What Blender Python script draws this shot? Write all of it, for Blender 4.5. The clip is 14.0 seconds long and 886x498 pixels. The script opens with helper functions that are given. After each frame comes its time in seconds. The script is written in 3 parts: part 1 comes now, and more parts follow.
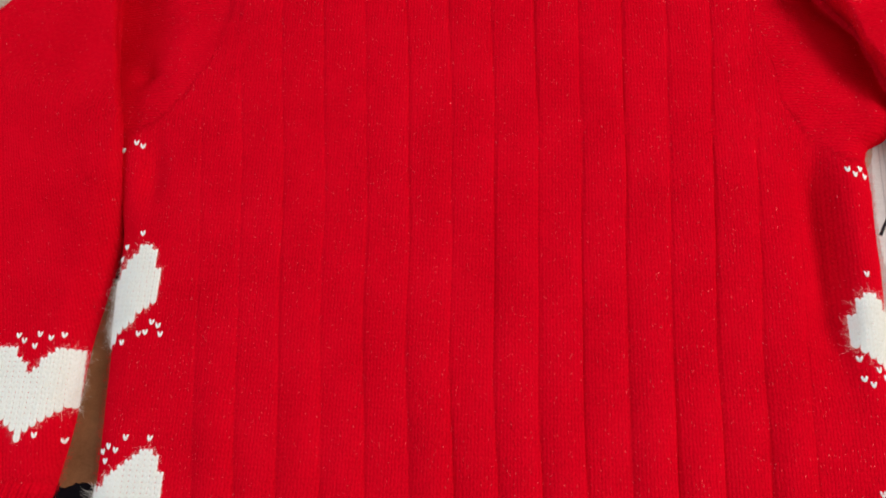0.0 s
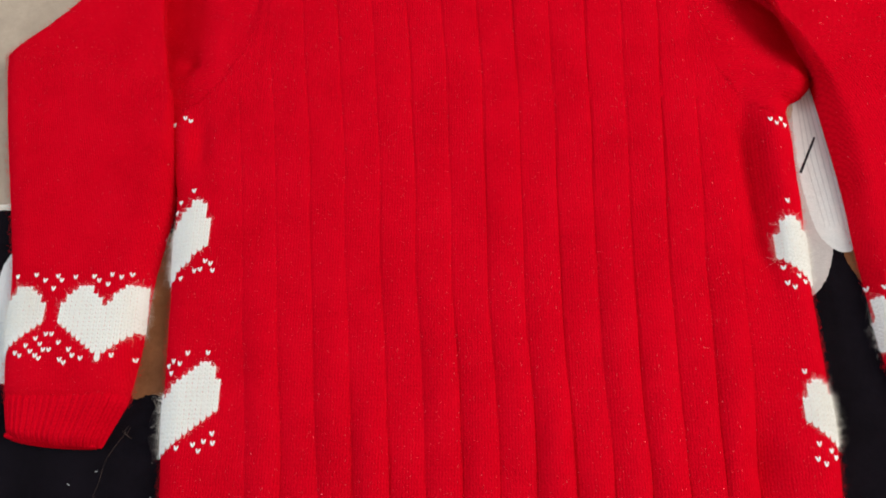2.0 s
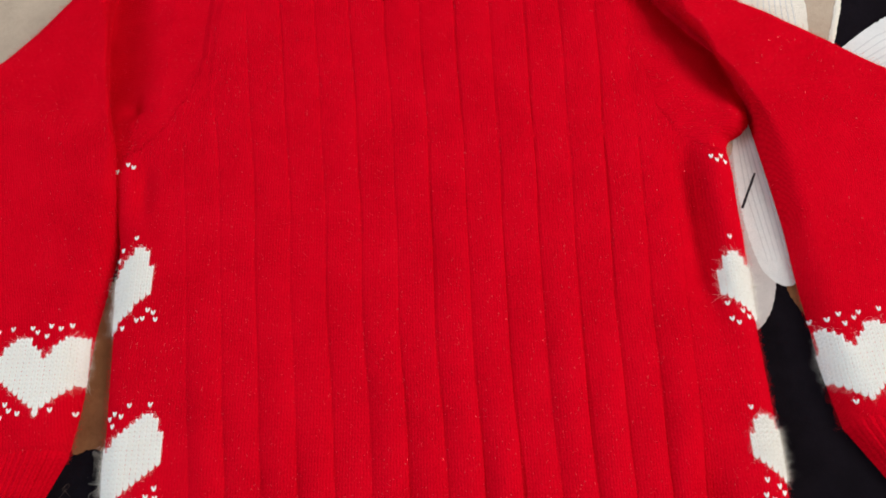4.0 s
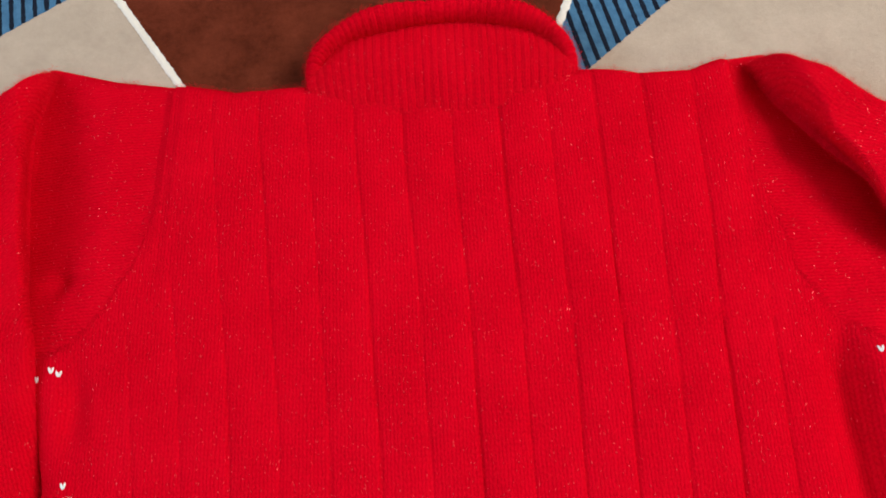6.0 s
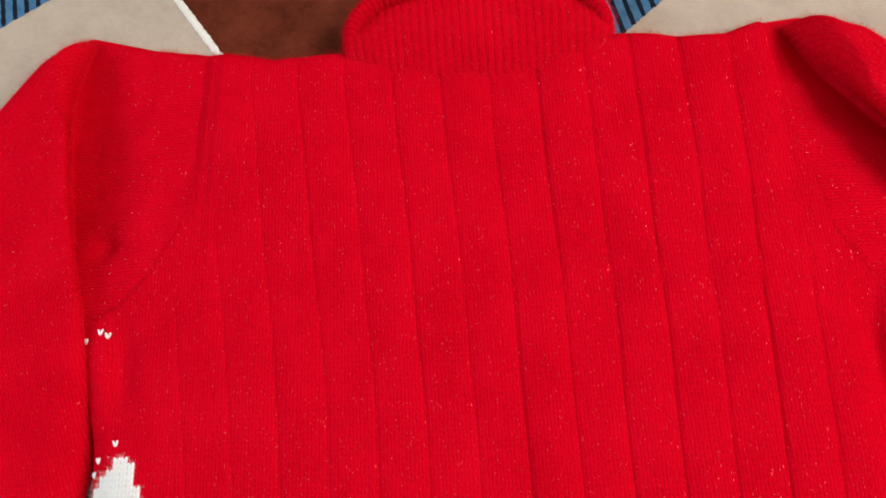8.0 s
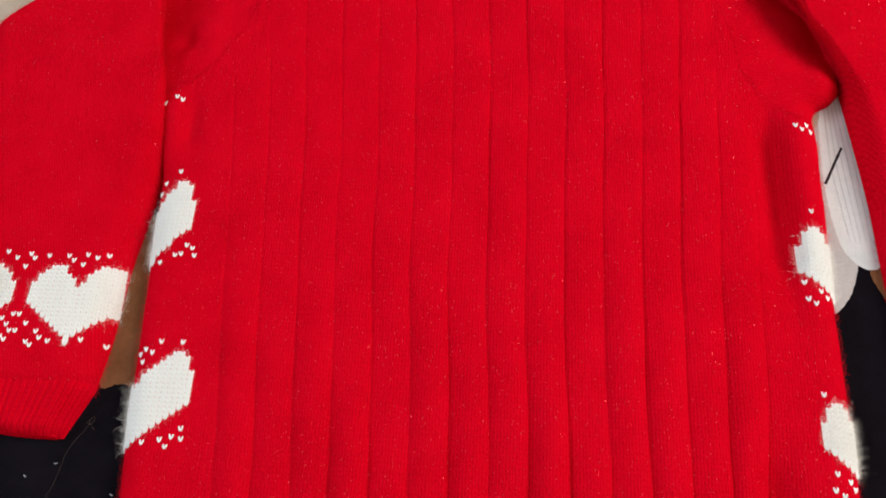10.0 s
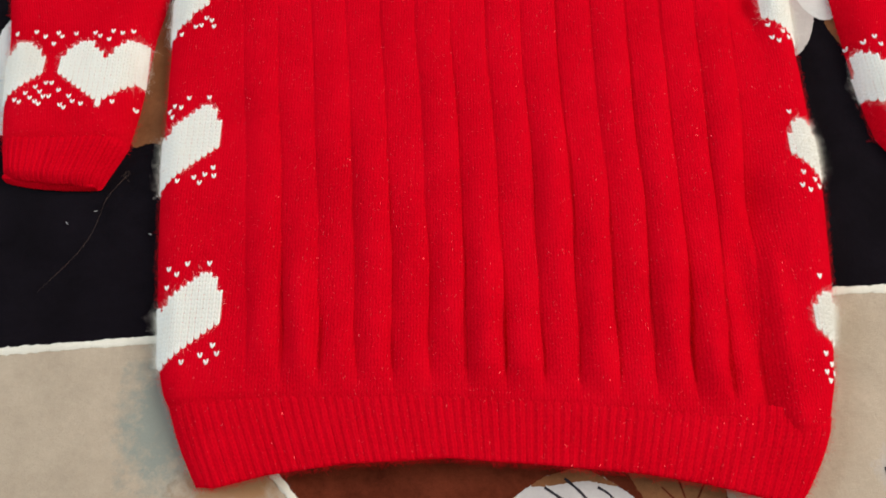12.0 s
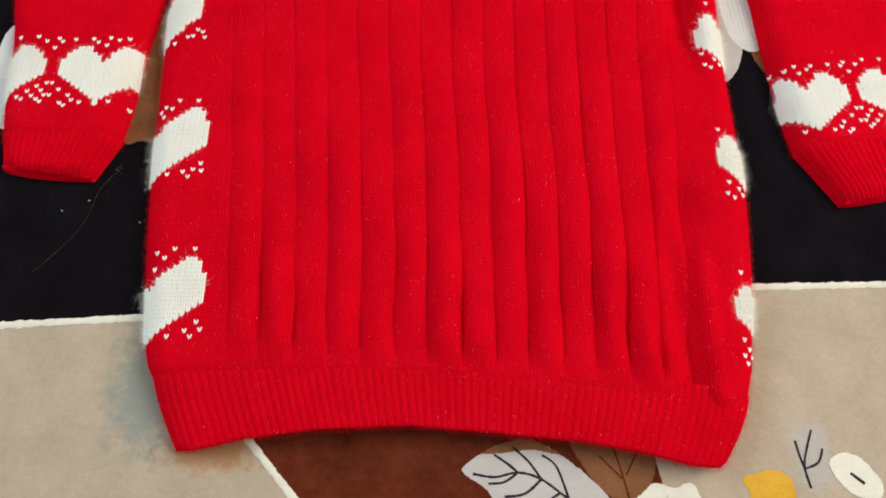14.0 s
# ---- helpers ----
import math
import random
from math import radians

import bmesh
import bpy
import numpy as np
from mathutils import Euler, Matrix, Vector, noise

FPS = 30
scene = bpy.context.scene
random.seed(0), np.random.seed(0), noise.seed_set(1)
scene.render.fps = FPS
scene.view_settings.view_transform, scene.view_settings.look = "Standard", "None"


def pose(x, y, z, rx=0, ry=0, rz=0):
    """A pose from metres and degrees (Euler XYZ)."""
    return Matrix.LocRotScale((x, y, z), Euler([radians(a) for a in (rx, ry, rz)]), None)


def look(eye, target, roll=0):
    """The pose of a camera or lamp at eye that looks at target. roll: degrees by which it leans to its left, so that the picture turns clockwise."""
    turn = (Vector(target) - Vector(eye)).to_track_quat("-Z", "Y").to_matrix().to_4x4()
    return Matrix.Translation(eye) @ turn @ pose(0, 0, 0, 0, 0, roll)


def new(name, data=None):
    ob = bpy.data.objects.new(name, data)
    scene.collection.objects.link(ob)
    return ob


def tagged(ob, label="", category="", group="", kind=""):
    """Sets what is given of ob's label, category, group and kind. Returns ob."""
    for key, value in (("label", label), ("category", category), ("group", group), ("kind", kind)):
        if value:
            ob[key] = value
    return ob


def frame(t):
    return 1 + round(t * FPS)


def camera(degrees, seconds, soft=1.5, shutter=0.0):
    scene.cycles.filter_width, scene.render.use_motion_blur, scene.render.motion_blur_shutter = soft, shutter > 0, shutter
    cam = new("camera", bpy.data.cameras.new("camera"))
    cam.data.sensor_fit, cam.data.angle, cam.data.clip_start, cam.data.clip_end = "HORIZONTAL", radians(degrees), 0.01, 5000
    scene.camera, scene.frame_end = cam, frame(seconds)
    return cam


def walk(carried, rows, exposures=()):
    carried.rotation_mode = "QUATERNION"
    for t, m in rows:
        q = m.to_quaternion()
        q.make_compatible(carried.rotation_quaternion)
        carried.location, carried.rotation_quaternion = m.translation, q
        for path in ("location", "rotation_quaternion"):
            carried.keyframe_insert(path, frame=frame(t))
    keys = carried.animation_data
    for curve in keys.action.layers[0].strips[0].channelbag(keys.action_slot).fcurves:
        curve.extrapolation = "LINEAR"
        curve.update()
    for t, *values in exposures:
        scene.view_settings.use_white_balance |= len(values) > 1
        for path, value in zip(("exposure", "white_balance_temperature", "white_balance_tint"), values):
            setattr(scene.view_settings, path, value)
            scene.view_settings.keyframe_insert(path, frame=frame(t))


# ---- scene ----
cam = camera(60.0, 14.0, soft=1.8)
PATH = [
    (0, (-0.006, -0.018, 0.443), (-0.137, 0.571, -1.464), -10.9),
    (0.5, (-0.015, 0.027, 0.427), (-0.113, 0.558, -1.499), -9.8),
    (1, (-0.007, -0.016, 0.481), (-0.145, 0.559, -1.429), -13.1),
    (1.5, (-0.005, -0.071, 0.499), (-0.147, 0.579, -1.387), -12.2),
    (2, (-0.007, -0.1, 0.518), (-0.114, 0.55, -1.37), -9.7),
    (2.2, (-0.005, -0.121, 0.521), (-0.101, 0.516, -1.372), -8.9),
    (4.3, (0.019, -0.075, 0.516), (-0.011, 0.655, -1.346), -4.5),
    (4.5, (0.026, -0.034, 0.511), (-0.04, 0.667, -1.361), -7.4),
    (5, (0.012, 0.05, 0.457), (-0.036, 0.716, -1.428), -6.2),
    (5.5, (-0.012, 0.087, 0.402), (-0.065, 0.702, -1.501), -7.4),
    (6, (-0.007, 0.097, 0.41), (-0.067, 0.753, -1.478), -8.4),
    (6.5, (-0.009, 0.1, 0.413), (-0.074, 0.751, -1.477), -9.1),
    (7, (-0.014, 0.105, 0.399), (-0.065, 0.716, -1.505), -8.4),
    (7.2, (-0.017, 0.107, 0.395), (-0.06, 0.705, -1.513), -7.8),
    (9.3, (-0.047, -0.002, 0.449), (-0.24, 0.705, -1.411), -14.8),
    (9.5, (-0.052, -0.019, 0.449), (-0.249, 0.702, -1.406), -13.8),
    (10, (-0.001, -0.106, 0.48), (-0.131, 0.602, -1.386), -7.8),
    (10.5, (-0.014, -0.236, 0.509), (-0.077, 0.526, -1.339), -3.0),
    (11, (-0.029, -0.326, 0.53), (-0.057, 0.493, -1.294), -2.1),
    (11.5, (-0.026, -0.34, 0.525), (-0.035, 0.453, -1.311), -1.8),
    (12, (-0.027, -0.278, 0.468), (-0.058, 0.421, -1.406), -2.8),
    (12.5, (-0.012, -0.206, 0.462), (-0.057, 0.412, -1.44), -2.9),
    (13, (-0.006, -0.211, 0.466), (-0.016, 0.418, -1.432), 1.0),
    (13.5, (-0.015, -0.27, 0.49), (0.006, 0.423, -1.386), 3.4),
    (14, (-0.025, -0.322, 0.508), (0.03, 0.454, -1.335), 4.7),
]
EXPOSURES = [(0, -0.14, 6500, 10), (2, -0.1, 6500, 10), (4.5, -0.16, 6450, 11), (5.3, -0.12, 6450, 11), (6, 0.01, 6450, 12), (7.2, 0.08, 6450, 12), (9.5, -0.06, 6500, 11), (11.5, -0.04, 6500, 11), (12.4, -0.03, 6780, 6), (14, -0.03, 6780, 6)]
walk(cam, [(t, look(eye, target, roll)) for t, eye, target, roll in PATH], EXPOSURES)

from mathutils.bvhtree import BVHTree

# ---- light ----
world = bpy.data.worlds.new("room_world")
scene.world = world
world.use_nodes = True
world.node_tree.nodes["Background"].inputs[0].default_value = (0.5, 0.6, 0.75, 1)
world.node_tree.nodes["Background"].inputs[1].default_value = 0.1


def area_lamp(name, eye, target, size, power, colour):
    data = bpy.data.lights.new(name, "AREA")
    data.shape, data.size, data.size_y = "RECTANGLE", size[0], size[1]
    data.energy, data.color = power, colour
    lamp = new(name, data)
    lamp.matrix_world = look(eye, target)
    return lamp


area_lamp("room_lamp", (2.25, 0.30, 1.98), (-0.1, 0, 0), (2.0, 1.5), 92, (1.0, 0.945, 0.87))
# added cool fill from the left, its source unseen; the wall has no opening
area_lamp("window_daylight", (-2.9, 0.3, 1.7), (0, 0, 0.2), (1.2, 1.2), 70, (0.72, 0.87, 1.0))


# ---- materials ----
def material(name, rough=0.9, sheen=0.0, sheen_tint=(1, 1, 1), spec=0.2):
    m = bpy.data.materials.new(name)
    m.use_nodes = True
    n, l = m.node_tree.nodes, m.node_tree.links
    b = n["Principled BSDF"]
    b.inputs["Roughness"].default_value = rough
    b.inputs["Specular IOR Level"].default_value = spec
    b.inputs["Sheen Weight"].default_value = sheen
    b.inputs["Sheen Tint"].default_value = (*sheen_tint, 1)
    b.inputs["Sheen Roughness"].default_value = 0.5
    return m, n, l, b


def maths(n, l, op, a, b=None):
    made = n.new("ShaderNodeMath")
    made.operation = op
    for slot, value in enumerate((a, b)):
        if value is None:
            continue
        if isinstance(value, (int, float)):
            made.inputs[slot].default_value = value
        else:
            l.new(value, made.inputs[slot])
    return made.outputs[0]


def ramp(n, l, value, stops):
    r = n.new("ShaderNodeValToRGB")
    while len(r.color_ramp.elements) < len(stops):
        r.color_ramp.elements.new(0.5)
    for e, (p, c) in zip(r.color_ramp.elements, stops):
        e.position, e.color = p, (*c, 1)
    l.new(value, r.inputs[0])
    return r.outputs[0]


def noise_at(n, l, coords, scale, detail=3.0, rough=0.55):
    t = n.new("ShaderNodeTexNoise")
    t.inputs["Scale"].default_value, t.inputs["Detail"].default_value = scale, detail
    t.inputs["Roughness"].default_value = rough
    l.new(coords, t.inputs["Vector"])
    return t.outputs["Fac"]


WALE, COURSE = 0.0038, 0.0029


def yarn_material(name, dark, mid, light, relief):
    """Fuzzy knitted wool: slanting stitch legs along the fabric's own length, with uneven dye and pile."""
    m, n, l, b = material(name, 0.95, 0.06, light, 0.0)
    uv = n.new("ShaderNodeUVMap")
    split = n.new("ShaderNodeSeparateXYZ")
    l.new(uv.outputs[0], split.inputs[0])
    place = n.new("ShaderNodeTexCoord").outputs["Object"]
    wobble = maths(n, l, "MULTIPLY", noise_at(n, l, place, 260, 2), 0.5)
    u = maths(n, l, "ADD", maths(n, l, "MULTIPLY", split.outputs[0], 1 / WALE), wobble)
    fold = maths(n, l, "PINGPONG", u, 0.5)
    column = maths(n, l, "ABSOLUTE", maths(n, l, "SINE", maths(n, l, "MULTIPLY", u, math.pi * 2)))
    v = maths(n, l, "ADD", maths(n, l, "MULTIPLY", split.outputs[1], 1 / COURSE), maths(n, l, "MULTIPLY", fold, -1.5))
    leg = maths(n, l, "ADD", maths(n, l, "MULTIPLY", maths(n, l, "SINE", maths(n, l, "MULTIPLY", v, math.pi * 2)), 0.3), 0.6)
    stitch = maths(n, l, "MULTIPLY", maths(n, l, "POWER", column, 0.6), leg)
    pile = noise_at(n, l, place, 900, 3, 0.7)
    broad = noise_at(n, l, place, 28, 3)
    tone = maths(n, l, "ADD", maths(n, l, "MULTIPLY", pile, 0.5), maths(n, l, "MULTIPLY", broad, 0.35))
    # tone also drops between the stitch legs, shade put into the colour of the gaps
    tone = maths(n, l, "ADD", tone, maths(n, l, "ADD", maths(n, l, "MULTIPLY", stitch, 0.16), maths(n, l, "MULTIPLY", column, 0.07)))
    l.new(ramp(n, l, tone, [(0.3, dark), (0.55, mid), (0.85, light)]), b.inputs["Base Color"])
    height = maths(n, l, "ADD", maths(n, l, "ADD", maths(n, l, "MULTIPLY", stitch, 0.7), maths(n, l, "MULTIPLY", column, 0.35)), maths(n, l, "MULTIPLY", pile, 1.1))
    bump = n.new("ShaderNodeBump")
    bump.inputs["Strength"].default_value, bump.inputs["Distance"].default_value = 0.6, relief
    l.new(height, bump.inputs["Height"])
    l.new(bump.outputs[0], b.inputs["Normal"])
    return m


RED = yarn_material("red_wool", (0.42, 0.0005, 0.0065), (0.60, 0.001, 0.0122), (0.72, 0.0038, 0.0195), 0.0005)
WHITE = yarn_material("white_wool", (0.76, 0.775, 0.77), (0.86, 0.875, 0.87), (0.92, 0.93, 0.93), 0.0002)


def plain_yarn(name, colour, sheen):
    m, n, l, b = material(name, 0.8, sheen, colour, 0.05)
    b.inputs["Base Color"].default_value = (*colour, 1)
    return m


RED_FIBRE = plain_yarn("red_fibre", (0.70, 0.004, 0.0165), 0.0)
WHITE_FIBRE = plain_yarn("white_fibre", (0.85, 0.83, 0.78), 0.2)
GLINT, _n, _l, _b = material("metallic_thread", 0.42, 0, spec=0.3)
_b.inputs["Base Color"].default_value = (1.0, 0.14, 0.15, 1)
_b.inputs["Metallic"].default_value = 0.55


def plush(name, dark, light, scale=34.0, sheen=0.2):
    """Short printed velvet pile: brushed patches, fine nap."""
    m, n, l, b = material(name, 0.95, sheen, light, 0.05)
    place = n.new("ShaderNodeTexCoord").outputs["Object"]
    broad = noise_at(n, l, place, scale, 4, 0.6)
    nap = noise_at(n, l, place, 1100, 3, 0.75)
    clump = noise_at(n, l, place, 230, 3, 0.6)
    tone = maths(n, l, "ADD", maths(n, l, "MULTIPLY", broad, 0.5), maths(n, l, "MULTIPLY", nap, 0.3))
    tone = maths(n, l, "ADD", tone, maths(n, l, "MULTIPLY", clump, 0.2))
    l.new(ramp(n, l, tone, [(0.34, dark), (0.66, light)]), b.inputs["Base Color"])
    bump = n.new("ShaderNodeBump")
    bump.inputs["Strength"].default_value, bump.inputs["Distance"].default_value = 0.7, 0.0009
    l.new(maths(n, l, "ADD", maths(n, l, "MULTIPLY", nap, 0.6), maths(n, l, "MULTIPLY", clump, 0.8)), bump.inputs["Height"])
    l.new(bump.outputs[0], b.inputs["Normal"])
    return m


BEIGE = plush("beige_velvet", (0.39, 0.32, 0.255), (0.515, 0.43, 0.35))


def print_or_light_wash(m, centre, size, colour, strength):
    """A ragged-rimmed wash in the velvet's colour: printed watercolour, or shade and bounce painted in."""
    n, l = m.node_tree.nodes, m.node_tree.links
    b = n["Principled BSDF"]
    was = b.inputs["Base Color"].links[0].from_socket
    place = n.new("ShaderNodeTexCoord").outputs["Object"]
    near = n.new("ShaderNodeMapping")
    near.inputs["Location"].default_value = (-centre[0] / size[0], -centre[1] / size[1], 0)
    near.inputs["Scale"].default_value = (1 / size[0], 1 / size[1], 0)
    l.new(place, near.inputs["Vector"])
    far = n.new("ShaderNodeVectorMath")
    far.operation = "LENGTH"
    l.new(near.outputs[0], far.inputs[0])
    ragged = maths(n, l, "ADD", far.outputs["Value"], maths(n, l, "MULTIPLY", noise_at(n, l, place, 85, 6, 0.75), 1.0))
    fade = maths(n, l, "MULTIPLY", ramp(n, l, ragged, [(0.0, (1, 1, 1)), (0.72, (0.9, 0.9, 0.9)), (1.0, (0, 0, 0))]), strength)
    mix = n.new("ShaderNodeMix")
    mix.data_type, mix.blend_type = "RGBA", "MIX"
    l.new(fade, mix.inputs["Factor"])
    l.new(was, mix.inputs["A"])
    mix.inputs["B"].default_value = (*colour, 1)
    l.new(mix.outputs["Result"], b.inputs["Base Color"])


# grey-green print mottling left of the hem, with the sweater's shadow painted in
print_or_light_wash(BEIGE, (-0.203, -0.212), (0.066, 0.104), (0.23, 0.28, 0.27), 0.9)
# warm bounce off the red wool, painted as tan under the hem's left corner
print_or_light_wash(BEIGE, (-0.158, -0.252), (0.075, 0.034), (0.36, 0.17, 0.06), 0.8)
# pale printed wash round the twig
print_or_light_wash(BEIGE, (0.233, -0.250), (0.034, 0.056), (0.46, 0.45, 0.47), 0.75)
BLACK = plush("black_velvet", (0.0027, 0.0020, 0.0033), (0.0080, 0.0061, 0.0099), sheen=0.0)
BROWN = plush("brown_velvet", (0.052, 0.009, 0.004), (0.158, 0.033, 0.016))
TAN = plush("tan_velvet", (0.15, 0.062, 0.028), (0.28, 0.13, 0.062))
BLUE = plush("blue_velvet", (0.035, 0.11, 0.22), (0.085, 0.22, 0.38), 120)
NAVY = plush("navy_velvet", (0.006, 0.009, 0.018), (0.014, 0.02, 0.035))
CREAM = plush("cream_velvet", (0.68, 0.66, 0.60), (0.82, 0.80, 0.74))
PALE = plush("pale_grey_velvet", (0.46, 0.44, 0.46), (0.58, 0.55, 0.56))
ICE = plush("ice_white_velvet", (0.62, 0.66, 0.70), (0.76, 0.78, 0.80))
YELLOW = plush("yellow_velvet", (0.62, 0.33, 0.035), (0.78, 0.46, 0.07))
INK = plush("ink_velvet", (0.014, 0.012, 0.017), (0.048, 0.041, 0.052))
STREAK = plush("grey_streak_velvet", (0.50, 0.53, 0.57), (0.62, 0.65, 0.69))
PAINT = plush("wall_paint", (0.62, 0.60, 0.55), (0.72, 0.70, 0.65), 3)
BOARD = plush("floor_finish", (0.25, 0.18, 0.12), (0.36, 0.27, 0.19), 4)


# ---- building helpers ----
def mesh_object(name, verts, faces, mat, parent=None, label="", uvs=None, smooth=True):
    data = bpy.data.meshes.new(name)
    data.from_pydata(verts, [], faces)
    if smooth:
        data.polygons.foreach_set("use_smooth", [True] * len(data.polygons))
    if uvs is not None:
        layer = data.uv_layers.new(name="UVMap")
        index = np.empty(len(data.loops), dtype=np.int32)
        data.loops.foreach_get("vertex_index", index)
        layer.data.foreach_set("uv", np.asarray(uvs, dtype=np.float32)[index].ravel())
    data.materials.append(mat)
    ob = new(name, data)
    if parent:
        ob.parent = parent
    if label:
        tagged(ob, label)
    return ob


def grid(name, X, Y, Z, U, V, mat, parent, label=""):
    """A sheet of cloth from arrays of places; rows run along the cloth."""
    rows, cols = X.shape
    verts = np.stack([X, Y, Z], -1).reshape(-1, 3)
    i = np.arange(rows * cols).reshape(rows, cols)
    faces = np.stack([i[:-1, :-1], i[:-1, 1:], i[1:, 1:], i[1:, :-1]], -1).reshape(-1, 4)
    a, b, c = verts[faces[len(faces) // 2][:3]]
    if np.cross(b - a, c - a)[2] < 0:
        faces = faces[:, ::-1]
    return mesh_object(name, verts.tolist(), faces.tolist(), mat, parent, label, np.stack([U, V], -1).reshape(-1, 2))


def curve_through(points, steps, closed=False):
    """A smooth line through a few places."""
    p = [Vector((*q, 0)) if len(q) == 2 else Vector(q) for q in points]
    out, count = [], len(p)
    for i in range(count if closed else count - 1):
        a, b, c, d = ((p[(i + k) % count] if closed else p[min(max(i + k, 0), count - 1)]) for k in (-1, 0, 1, 2))
        for s in range(steps):
            t = s / steps
            out.append(0.5 * ((2 * b) + (c - a) * t + (2 * a - 5 * b + 4 * c - d) * t * t + (3 * b - a - 3 * c + d) * t ** 3))
    if not closed:
        out.append(p[-1])
    return out


def patch(name, outline, z, mat, parent, label="", ragged=0.0004, lift=0.0008):
    """A printed field of the blanket with a pile edge of its own."""
    z, lift, ragged = (z * 0.12, lift * 0.12, max(ragged, 0.0007)) if z else (z, lift, ragged)
    ring = []
    count = len(outline)
    for i, p in enumerate(outline):
        q = outline[(i + 1) % count]
        p, q = Vector(p[:2]), Vector(q[:2])
        pieces = max(1, min(260, int((q - p).length / 0.0012)))
        for s in range(pieces):
            w = p.lerp(q, s / pieces)
            k = noise.noise((w.x * 420, w.y * 420, 3.1)) + 0.8 * noise.noise((w.x * 1500, w.y * 1500, 8.4))
            side = Vector((-(q - p).y, (q - p).x)).normalized()
            ring.append(w + side * k * ragged)
    m = len(ring)
    verts = [(p.x, p.y, z) for p in ring] + [(p.x, p.y, z - lift) for p in ring]
    faces = [tuple(range(m))] + [(i, i + m, (i + 1) % m + m, (i + 1) % m) for i in range(m)]
    area = sum(ring[i].x * ring[(i + 1) % m].y - ring[(i + 1) % m].x * ring[i].y for i in range(m))
    if area < 0:
        faces = [f[::-1] for f in faces]
    return mesh_object(name, verts, faces, mat, parent, label, smooth=False)


def cord(name, points, width, z, mat, parent, label="", rise=0.0010, taper=False, ragged=0.3):
    """A raised line of pile of half-round section along a few places."""
    z, rise = z * 0.12 + 0.00045, rise * (0.6 if width > 0.004 else 0.2)
    line = []
    for a, b in zip(points[:-1], points[1:]):
        a, b = Vector(a[:2]), Vector(b[:2])
        pieces = max(1, int((b - a).length / 0.0012))
        line += [a.lerp(b, s / pieces) for s in range(pieces)]
    line.append(Vector(points[-1][:2]))
    verts, faces = [], []
    for i, p in enumerate(line):
        way = (line[min(i + 1, len(line) - 1)] - line[max(i - 1, 0)]).normalized()
        side = Vector((-way.y, way.x))
        w = width / 2 * (1 + ragged * (noise.noise((p.x * 300, p.y * 300, 7)) + noise.noise((p.x * 1100, p.y * 1100, 2))))
        if taper:
            w *= 0.45 + 0.55 * math.sin(math.pi * min(1, 0.12 + 0.88 * i / len(line)))
        for k, h in ((-1, 0), (-0.6, 0.8), (0, 1), (0.6, 0.8), (1, 0)):
            q = p + side * w * k
            verts.append((q.x, q.y, z - 0.0004 + rise * h))
    for i in range(len(line) - 1):
        for k in range(4):
            a = i * 5 + k
            faces.append((a, a + 5, a + 6, a + 1)[::-1])
    return mesh_object(name, verts, faces, mat, parent, label)


# ---- the room ----
def slab(name, low, high, mat, label):
    bm = bmesh.new()
    bmesh.ops.create_cube(bm, size=1)
    for v in bm.verts:
        v.co = Vector([l + (c + 0.5) * (h - l) for c, l, h in zip(v.co, low, high)])
    data = bpy.data.meshes.new(name)
    bm.to_mesh(data)
    bm.free()
    data.materials.append(mat)
    return tagged(new(name, data), label, name.split("_")[0], kind="structure")


slab("floor", (-3.2, -3.2, -0.11), (3.2, 3.2, -0.012), BOARD, "plain brown floor under the blanket")
slab("ceiling", (-3.2, -3.2, 2.7), (3.2, 3.2, 2.8), PAINT, "plain pale painted ceiling")
slab("wall_north", (-3.1, 3.1, -0.012), (3.1, 3.2, 2.7), PAINT, "plain pale painted wall")
slab("wall_south", (-3.1, -3.2, -0.012), (3.1, -3.1, 2.7), PAINT, "plain pale painted wall")
slab("wall_east", (3.1, -3.2, -0.012), (3.2, 3.2, 2.7), PAINT, "plain pale painted wall")
slab("wall_west", (-3.2, -3.2, -0.012), (-3.1, 3.2, 2.7), PAINT, "plain pale painted wall")

# ---- the blanket ----
blanket = tagged(new("blanket"), "beige velvet blanket printed with black, brown, blue panels and flowers", "blanket")
B = 1.1
edge = curve_through([(-B, -B), (0, -B - 0.004), (B, -B), (B + 0.003, 0), (B, B), (0, B + 0.003), (-B, B), (-B - 0.003, 0)], 6, True)
patch("ground_cloth", edge, 0.0, BEIGE, blanket, "beige brushed velvet", 0.001, 0.0118)


def field(outline, mat, label):
    return patch("panel", outline, 0.0010, mat, blanket, label)


field([(-0.401, 0.115), (0.262, 0.130), (0.347, 0.365), (0.80, 0.50), (0.80, -0.112), (0.31, -0.130), (0.213, -0.1335), (-0.226, -0.1640), (-0.346, -0.1725), (-0.545, -0.19)], BLACK, "black velvet panel")
field([(-0.401, 0.115), (-0.455, 0.215), (-0.80, 0.02), (-0.80, -0.20), (-0.545, -0.19)], BLACK, "black velvet panel")
field([(-0.341, 0.60), (-0.043, 0.155), (0.154, 0.60)], BROWN, "dark brown velvet panel")
blue_right = [(0.154, 0.60), (0.035, 0.328), (0.048, 0.329), (0.078, 0.353), (0.38, 0.60)]
blue_left = [(-0.235, 0.442), (-0.341, 0.60), (-0.80, 0.60), (-0.80, 0.10)]
field(blue_right, BLUE, "blue ribbed velvet panel")
field(blue_left, BLUE, "blue ribbed velvet panel")
field([(0.347, 0.365), (0.28, 0.415), (0.33, 0.55), (0.50, 0.50), (0.42, 0.39)], BROWN, "dark brown velvet panel")
